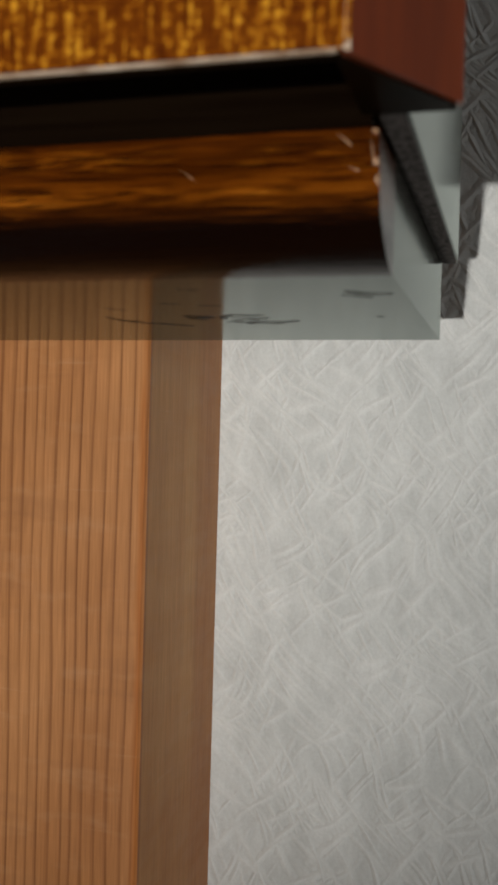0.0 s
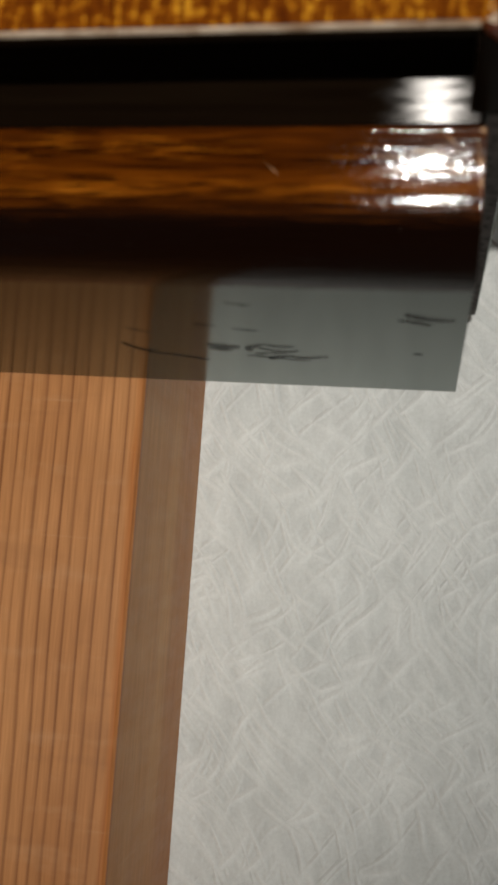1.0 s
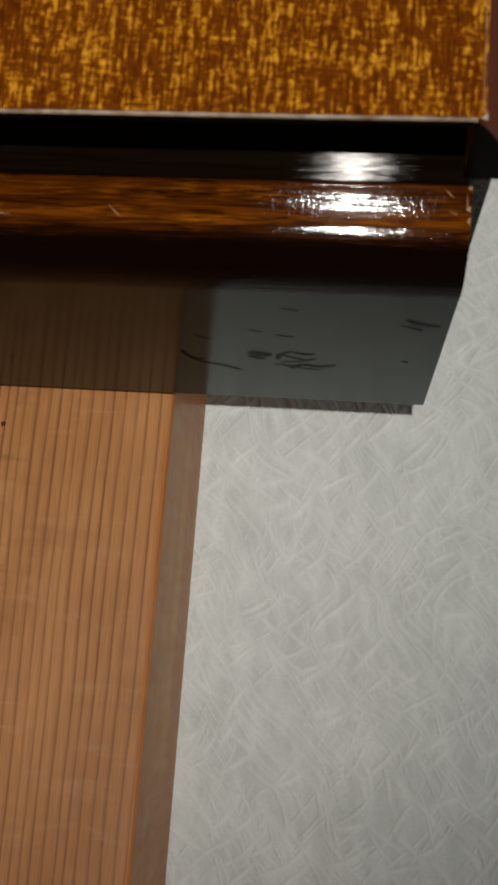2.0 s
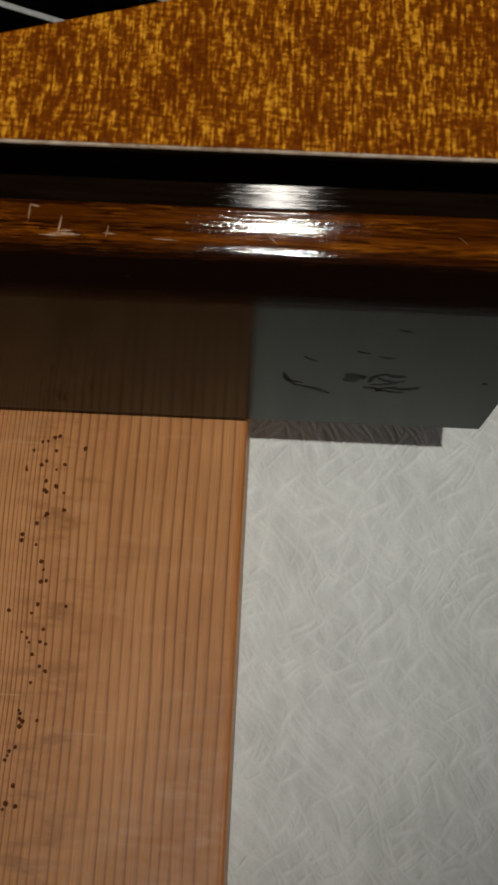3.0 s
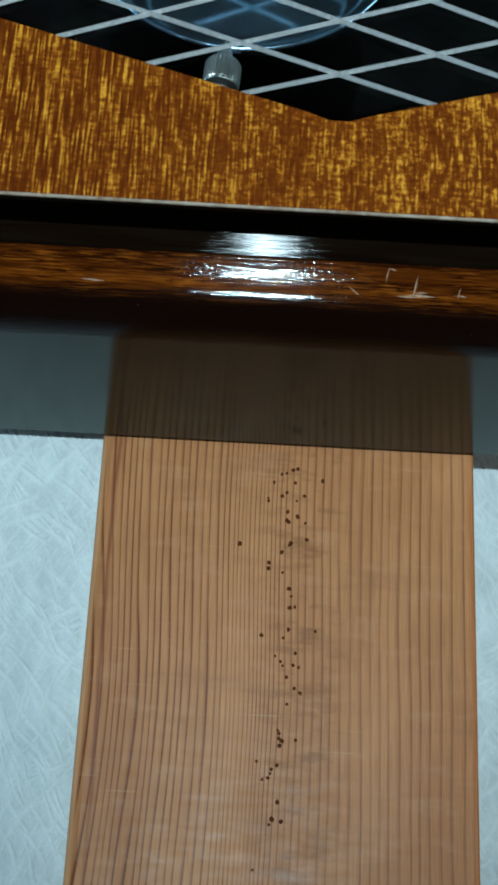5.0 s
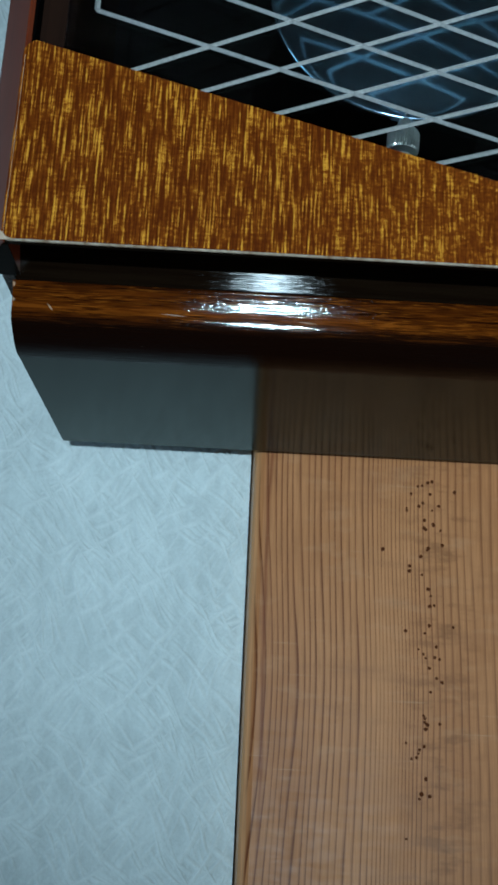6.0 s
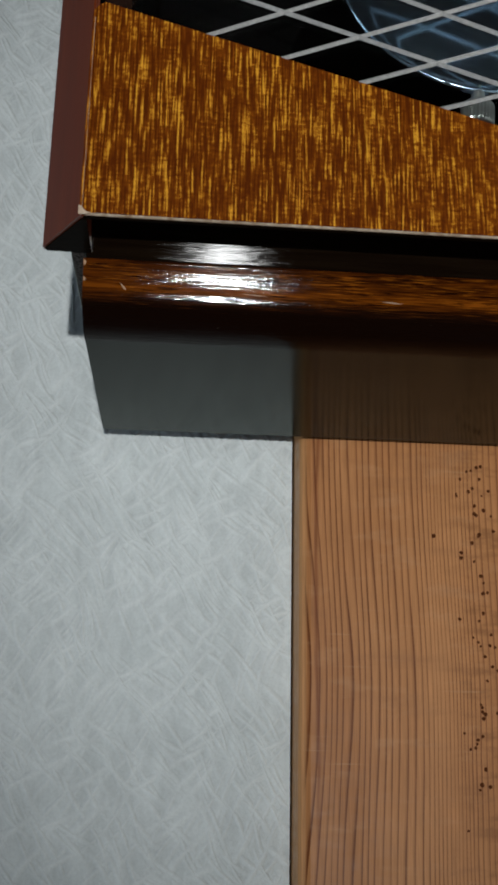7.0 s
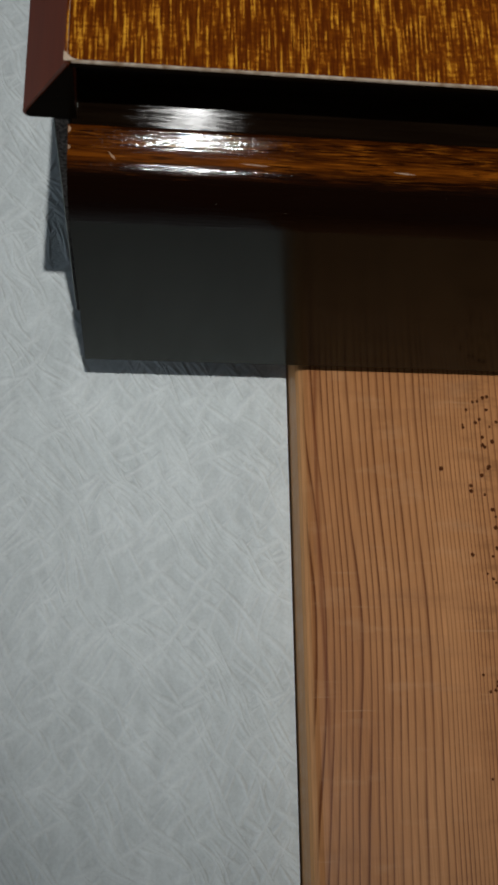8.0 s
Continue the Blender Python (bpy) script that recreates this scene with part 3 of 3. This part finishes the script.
def build_clock():
    clock = thing("wall_clock", "lacquered wooden pendulum wall clock hanging on the post", "clock", (0, 0, 0))

    # base board and its rolled front edge
    part("base_board", box(X0, X1, -0.0773, BACK, 0.0, SILL), LACQUER, clock, "mirror-glossy black-brown underside")
    # hollowed amber face, then a rounded crest, then the round black belly
    roll = [(-0.0772, 0.0), (-0.0772, 0.0129)]
    for k in range(0, 13):
        u = k / 12
        roll.append((-0.0914 + 0.0060 * (0.62 * u - 0.285 * u * u), 0.0129 - 0.0060 * u))
    yy, zz = roll[-1]
    for k in range(10):
        tilt = radians(6 + 3.6 * k)
        yy, zz = yy + 0.00028 * math.sin(tilt), zz - 0.00028 * math.cos(tilt)
        roll.append((yy, zz))
    for k in range(1, 12):
        u = k / 12
        roll.append((yy + (-0.0774 - yy) * u, zz * (1 - u) - 0.0011 * math.sin(math.pi * u)))
    roll.append((-0.0774, 0.0))
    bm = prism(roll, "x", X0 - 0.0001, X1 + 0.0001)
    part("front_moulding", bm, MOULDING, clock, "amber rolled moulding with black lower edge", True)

    # hollow under the door: rises from the moulding and curls forward
    cove = [(-0.0905, 0.0130)]
    yy, zz = -0.0913, 0.0130
    for k in range(0, 40):
        cove.append((yy, zz))
        tilt = radians(min(16 + 0.9 * k if k < 21 else 35 + 7.0 * (k - 21), 87))
        yy, zz = yy - 0.0004 * math.sin(tilt), zz + 0.0004 * math.cos(tilt)
    cove = [p for p in cove if p[0] > -0.1041] + [(-0.1041, 0.0272), (-0.0905, 0.0272)]
    part("cove_moulding", prism(cove, "x", X0 + 0.0006, X1 - 0.0006), SATIN, clock, "hollow black cove under the door", True)

    # hollow case: two sides, back, top
    W0, W1 = X0 - 0.0030, X1 + 0.0030
    part("case_side", box(W0, W0 + 0.008, FRAME_BACK, BACK, SILL, TOP, 0.0004), LACQUER, clock)
    part("case_side", box(W1 - 0.008, W1, FRAME_BACK, BACK, SILL, TOP, 0.0004), LACQUER, clock)
    part("back_panel", box(W0 + 0.008, W1 - 0.008, BACK - 0.006, BACK, SILL, TOP - 0.008), BLACK, clock)
    part("case_floor", box(W0 + 0.008, W1 - 0.008, FRAME_BACK + 0.0132, BACK - 0.006, SILL + 0.0001, SILL + 0.003), BLACK, clock)
    part("case_top", box(W0, W1, FRAME_BACK, BACK, TOP, TOP + 0.010, 0.0008), LACQUER, clock)
    part("hanging_cleat", box(-0.03, 0.03, BACK, 0.0, 0.20, 0.25), BLACK, clock)

    # door frame with sides that splay back to the case
    F0, F1, S0, S1 = X0 + 0.0002, X1 - 0.0002, X0 - 0.0086, X1 + 0.0086
    inner = 0.0075
    part("bevelled_side", prism([(F0 + 0.0012, FRONT + 0.0012), (F0 + 0.0004, FRONT + 0.0003), (F0, FRONT + 0.0004), (S0, FRAME_BACK - 0.001), (S0 + 0.0004, FRAME_BACK), (F0 + 0.0012, FRAME_BACK)], "z", SILL - 0.0002, TOP), BEVEL, clock, "red-brown splayed frame side")
    part("bevelled_side", prism([(F1 - 0.0012, FRONT + 0.0012), (F1 - 0.0004, FRONT + 0.0003), (F1, FRONT + 0.0004), (S1, FRAME_BACK - 0.001), (S1 - 0.0004, FRAME_BACK), (F1 - 0.0012, FRAME_BACK)], "z", SILL - 0.0002, TOP), BEVEL, clock, "red-brown splayed frame side")
    part("stile", box(F0 + 0.0013, F0 + inner, GLASS_Y + 0.0013, FRAME_BACK, 0.0275, TOP), STILE, clock)
    part("stile", box(F1 - inner, F1 - 0.0013, GLASS_Y + 0.0013, FRAME_BACK, 0.0275, TOP), STILE, clock)
    for lx in (F0 + 0.0009, F1 - 0.0018):
        part("stile_lining", box(lx, lx + 0.0009, FRONT + 0.0011, GLASS_Y + 0.0013, 0.0640, TOP), BLACK, clock)
    part("top_rail", box(F0 + inner, F1 - inner, FRONT + 0.0006, FRAME_BACK, TOP - 0.03, TOP), STILE, clock)
    # thin dull black sheets cover the frame's underside and the splayed sides' feet
    lip = -0.1060
    under = [(F0 + 0.0007, FRONT + 0.0008), (F1 - 0.0007, FRONT + 0.0008), (F1 - 0.0007, lip), (F0 + 0.0007, lip)]
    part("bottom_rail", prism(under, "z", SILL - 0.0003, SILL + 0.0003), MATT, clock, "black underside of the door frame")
    for fx, sx, d in ((F0, S0, 1), (F1, S1, -1)):
        foot = [(fx + d * 0.0006, FRONT + 0.0010), (sx + d * 0.0006, FRAME_BACK - 0.0012), (sx + d * 0.0008, FRAME_BACK), (fx + d * 0.0014, FRAME_BACK), (fx + d * 0.0014, lip), (fx + d * 0.0006, lip)]
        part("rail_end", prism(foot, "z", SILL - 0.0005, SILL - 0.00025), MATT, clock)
        cx0, cx1 = sorted((fx + d * 0.0011, fx + d * 0.0017))
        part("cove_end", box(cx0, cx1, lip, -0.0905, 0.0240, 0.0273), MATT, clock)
    for wx0, wx1 in ((W0 + 0.0003, X0 - 0.0001), (X1 + 0.0001, W1 - 0.0003)):
        part("side_edge", box(wx0, wx1, FRAME_BACK + 0.0005, BACK - 0.0003, SILL - 0.0004, SILL + 0.0002), SPECK, clock, "rough dusty lower edge of the case side")

    # veneered apron with a shallow V cut into its top
    rise, dip, r = 0.0642, 0.0331, 0.0035
    slope = (rise - dip) / (F1 - MID)
    low = SILL + 0.0004
    apron = [(F0 + 0.0030, low), (F0, low - 0.0004)]
    for k in range(5):
        a = math.pi - k / 4 * (math.pi / 2 - 0.28)
        apron.append((F0 + r + r * math.cos(a), rise - r + r * math.sin(a)))
    apron += [(MID - 0.006, dip + 0.0018), (MID - 0.002, dip + 0.0003), (MID + 0.002, dip + 0.0003), (MID + 0.006, dip + 0.0018)]
    for k in range(4, -1, -1):
        a = k / 4 * (math.pi / 2 - 0.28)
        apron.append((F1 - r + r * math.cos(a), rise - r + r * math.sin(a)))
    apron += [(F1, low - 0.0004), (F1 - 0.0030, low)]
    bm = prism(apron, "y", FRONT, -0.1060)
    part("apron", bm, VENEER, clock, "gold-flecked brown veneer with a shallow V top")
    part("apron_core", box(F0 + inner + 0.0001, F1 - inner - 0.0001, GLASS_Y + 0.0031, GLASS_Y + 0.006, 0.0274, 0.0300), LACQUER, clock)
    # veneer worn through to bare wood along the arrises; paleness also paints their highlight
    part("worn_arris", prism([(FRONT - 0.00008, SILL + 0.00022), (FRONT + 0.0001, SILL + 0.00002), (FRONT + 0.0005, SILL - 0.00008), (FRONT + 0.0008, SILL + 0.0004)], "x", F0 + 0.0012, F1 - 0.0012), RAW, clock, "pale worn edge")
    part("worn_arris", prism([(F0 - 0.0001, FRONT + 0.0007), (F0 + 0.0005, FRONT - 0.0001), (F0 + 0.0008, FRONT + 0.0009)], "z", SILL + 0.001, rise - 0.004), RAW, clock, "pale worn edge")
    part("worn_arris", prism([(F1 + 0.0001, FRONT + 0.0007), (F1 - 0.0005, FRONT - 0.0001), (F1 - 0.0008, FRONT + 0.0009)], "z", SILL + 0.001, TOP - 0.02), RAW, clock, "pale worn edge")

    # chipped lower corners
    for fx, d, g in ((F0, 1, 1.7), (F1, -1, 0.6)):
        chip = bmesh.new()
        rim = [(fx - d * 0.0001, low - 0.0006), (fx + d * 0.0009, low - 0.0005), (fx + d * 0.0014, low - 0.0002), (fx + d * 0.0007, low + 0.0001), (fx + d * 0.0003, low + 0.0006), (fx - d * 0.0001, low + 0.0009)]
        chip.faces.new([chip.verts.new((a, FRONT - 0.00016 - 0.00006 * (k % 2), b)) for k, (a, b) in enumerate((fx + (p - fx) * g, low + (q - low) * (g if q > low else 1.0)) for p, q in rim)])
        part("chipped_corner", chip, RAW, clock, "bare chipped corner")

    # glass and its lattice of silver strips
    pane = part("glass_pane", box(F0 + inner + 0.0003, F1 - inner - 0.0003, GLASS_Y + 0.0014, GLASS_Y + 0.0030, 0.0301, TOP - 0.0302), GLASS, clock, "clear glass")
    pane.visible_shadow = False
    cz, side = 0.0479, 0.0980
    roof = TOP - 0.031

    def v_edge(x):
        return dip + slope * abs(x - MID) - 0.003

    for fam in (-1, 1):
        for i in range(0, 16):
            c, s = cz + 0.0121 * i + 0.0003 * i * i, min(0.305 + 0.034 * i, 0.55)
            pts = []
            for k in range(401):
                xx = -side + 2 * side * k / 400
                z = c + fam * s * xx
                if (v_edge(MID + xx) if i < 5 else 0.100) < z < roof:
                    pts.append((MID + xx, z))
            if len(pts) > 4:
                part("lattice_strip", strip(pts[0], pts[-1], 0.00112, GLASS_Y + (0.0006 if fam < 0 else 0.00075), GLASS_Y + 0.00135), SILVER, clock)
    for sx in (-1, 1):
        xb = MID + sx * side
        part("lattice_strip", strip((xb, cz + 0.305 * side), (xb, roof), 0.00125, GLASS_Y + 0.0005, GLASS_Y + 0.00135), SILVER, clock)

    return clock


clock = build_clock()

# pendulum, near the end of its swing
cx, cy, disc_z, rad = -0.0190, -0.0850, 0.101, 0.0375
prof = [(0.0005, -0.0042), (rad * 0.5, -0.0036), (rad * 0.75, -0.0025), (rad * 0.88, -0.0017), (rad * 0.955, -0.0011), (rad * 0.97, -0.0013), (rad * 0.985, -0.0012), (rad, -0.0006), (rad, 0.0006), (rad * 0.9, 0.002), (0.0005, 0.004)]
lean = 0.07
rod = lathe([(0.0012, -0.052), (0.0012, 0.19)], (0, 0, 0), "z", 12)
bob = lathe(prof, (0, 0, 0), "y", 72)
nut = bmesh.new()
lathe([(0.0010, -0.0500), (0.0022, -0.0495), (0.0024, -0.0470), (0.0036, -0.0462), (0.0040, -0.0455), (0.0040, -0.0410), (0.0035, -0.0403), (0.0016, -0.0394), (0.0016, -0.0370)], (0, 0, 0), "z", 56, nut, 0.07)
pendulum = part("pendulum", bob, CHROME, clock, "chrome disc with a rim, tinted for its blue reflection", True)
pendulum.matrix_local = Matrix.Translation((cx, cy, disc_z)) @ Matrix.Rotation(lean, 4, "Y")
part("rod", rod, NICKEL, pendulum, "", True)
part("rating_nut", nut, NICKEL, pendulum, "knurled nickel nut")


def ribbon(points, width, z, parent, name, mat, label):
    """A thin flat stroke on the underside, along points (x, y)."""
    bm = bmesh.new()
    rows = []
    for k, p in enumerate(points):
        a, b = Vector(points[max(k - 1, 0)]), Vector(points[min(k + 1, len(points) - 1)])
        d = (b - a).normalized()
        n = Vector((-d.y, d.x)) * width / 2 * (0.45 + 0.55 * math.sin(math.pi * (k + 0.5) / len(points)))
        q = Vector(p)
        rows.append([bm.verts.new((*(q + n), z)), bm.verts.new((*(q - n), z))])
    for r0, r1 in zip(rows, rows[1:]):
        bm.faces.new((r0[0], r0[1], r1[1], r1[0]))
    return part(name, bm, mat, parent, label)


def arc(a, b, sag, n=7):
    a, b = Vector(a), Vector(b)
    side = Vector((-(b - a).y, (b - a).x)).normalized() * sag
    return [a + (b - a) * k / (n - 1) + side * math.sin(math.pi * k / (n - 1)) for k in range(n)]


# faded, unreadable brush strokes on the underside
base = next(o for o in clock.children if o.name.startswith("base_board"))
MM = 0.001
for a, b, sag, w in (((61, -42), (64, -34), 0.6, 1.0), ((64, -34), (72, -29), -0.8, 1.4), ((65, -53), (68, -50), 0.3, 0.5),
                     ((75, -43), (79.5, -41), 0.5, 2.6), ((80.6, -38), (84, -44), -1.2, 1.1), ((84, -44), (88.2, -43), 1.0, 1.3),
                     ((81, -36.5), (88.5, -40), 0.8, 1.0), ((82.8, -31.8), (87, -35.5), -0.7, 1.4), ((86, -35), (92.3, -36), 1.2, 1.5),
                     ((82.5, -33.5), (89.5, -32), 0.4, 0.9), ((81, -54.5), (84.5, -53.5), 0.3, 0.5), ((83, -69.5), (86, -68.5), 0.2, 0.5),
                     ((76, -57), (79, -56), 0.3, 0.5), ((105, -66), (111, -63), 0.8, 1.6), ((104, -62.5), (108, -60), -0.4, 1.0), ((105.6, -40.6), (107, -40.2), 0.1, 0.8), ((82, -41.5), (86.5, -39), 0.6, 1.0), ((79.5, -34.5), (84, -33), -0.5, 1.2), ((74.5, -40), (78, -38.5), 0.4, 1.6), ((62, -37.5), (65.5, -36), 0.3, 0.9)):
    ribbon(arc((a[0] * MM, a[1] * MM), (b[0] * MM, b[1] * MM), sag * MM), 1.35 * w * MM, -0.00006, base, "ink_stroke", INK, "")

# nicks and scratches in the varnish of the rolled moulding
roll_part = next(o for o in clock.children if o.name.startswith("front_moulding"))


def on_face(x, z):
    """A place just proud of the tilted upper face of the moulding."""
    u = (0.0129 - z) / 0.0060
    return Vector((x, -0.0914 + 0.0060 * (0.62 * u - 0.285 * u * u) - 0.00007, z))


for x0, z0, x1, z1, w in ((0.0190, 0.0112, 0.0182, 0.0070, 0.35), (0.0165, 0.0075, 0.0228, 0.0073, 0.55), (0.0145, 0.0071, 0.0196, 0.0070, 0.35), (0.0275, 0.0095, 0.0270, 0.0070, 0.28),
                          (0.0133, 0.0128, 0.0127, 0.0094, 0.30), (0.0129, 0.0122, 0.0148, 0.0119, 0.32), (0.0178, 0.0079, 0.0212, 0.0081, 0.30), (0.0262, 0.0079, 0.0290, 0.0077, 0.24), (0.0350, 0.0072, 0.0405, 0.0070, 0.22), (0.0052, 0.0088, 0.0078, 0.0067, 0.28), (0.0560, 0.0090, 0.0585, 0.0068, 0.25),
                          (-0.0470, 0.0072, -0.0420, 0.0069, 0.4), (-0.0780, 0.0074, -0.0715, 0.0070, 0.35), (-0.1035, 0.0085, -0.1020, 0.0068, 0.5),
                          # the nicks at the right end also paint glints on its worn edge
                          (0.0905, 0.0100, 0.0925, 0.0084, 0.10), (0.1082, 0.0126, 0.1100, 0.0112, 0.2), (0.1119, 0.0120, 0.1121, 0.0095, 0.22), (0.1092, 0.0094, 0.1108, 0.0088, 0.14)):
    bm = bmesh.new()
    a, b = on_face(x0, z0), on_face(x1, z1)
    d = (b - a).normalized()
    n = d.cross(Vector((0, -0.93, -0.36))).normalized() * w * MM / 2
    mid = on_face((x0 + x1) / 2, (z0 + z1) / 2) + d * 0.0003
    ring = [bm.verts.new(v) for v in (a, mid - n, b, mid + n)]
    bm.faces.new(ring)
    part("scratch", bm, SCRATCH, roll_part)


# pale flakes on the moulding's worn end arrises, painting in their highlights
rng = random.Random(23)
for end, sign, count in ((X0, 1, 2), (X1, -1, 7)):
    for k in range(count):
        zc = rng.uniform(0.0062, 0.0126)
        reach, tall = rng.uniform(0.0002, 0.0007), rng.uniform(0.0002, 0.0006)
        bm = bmesh.new()
        rim = []
        for a in range(6):
            turn = math.pi * a / 5 - math.pi / 2
            px = end + sign * reach * math.cos(turn) * rng.uniform(0.7, 1.2)
            pz = min(max(zc + tall * math.sin(turn) * rng.uniform(0.8, 1.1), 0.0066), 0.0128)
            rim.append(bm.verts.new(on_face(px, pz)))
        bm.faces.new(rim)
        part("chip", bm, SCRATCH, roll_part)


# specks of dust stuck in the varnish of the roll and on the frame's underside
rng = random.Random(11)
for k in range(11):
    u = rng.uniform(0.06, 0.6)
    sx = rng.uniform(X0 + 0.004, X1 - 0.004)
    sy, sz = -0.0882 + 0.0108 * u, 0.0043 * (1 - u) - 0.0011 * math.sin(math.pi * u)
    r = rng.uniform(0.00005, 0.00011)
    bm = bmesh.new()
    bmesh.ops.create_icosphere(bm, subdivisions=1, radius=r)
    for v in bm.verts:
        v.co = Vector((v.co.x * rng.uniform(0.8, 2.2) + sx, v.co.y * 0.6 + sy, v.co.z * 0.6 + sz))
    part("dust_speck", bm, DUST, roll_part)
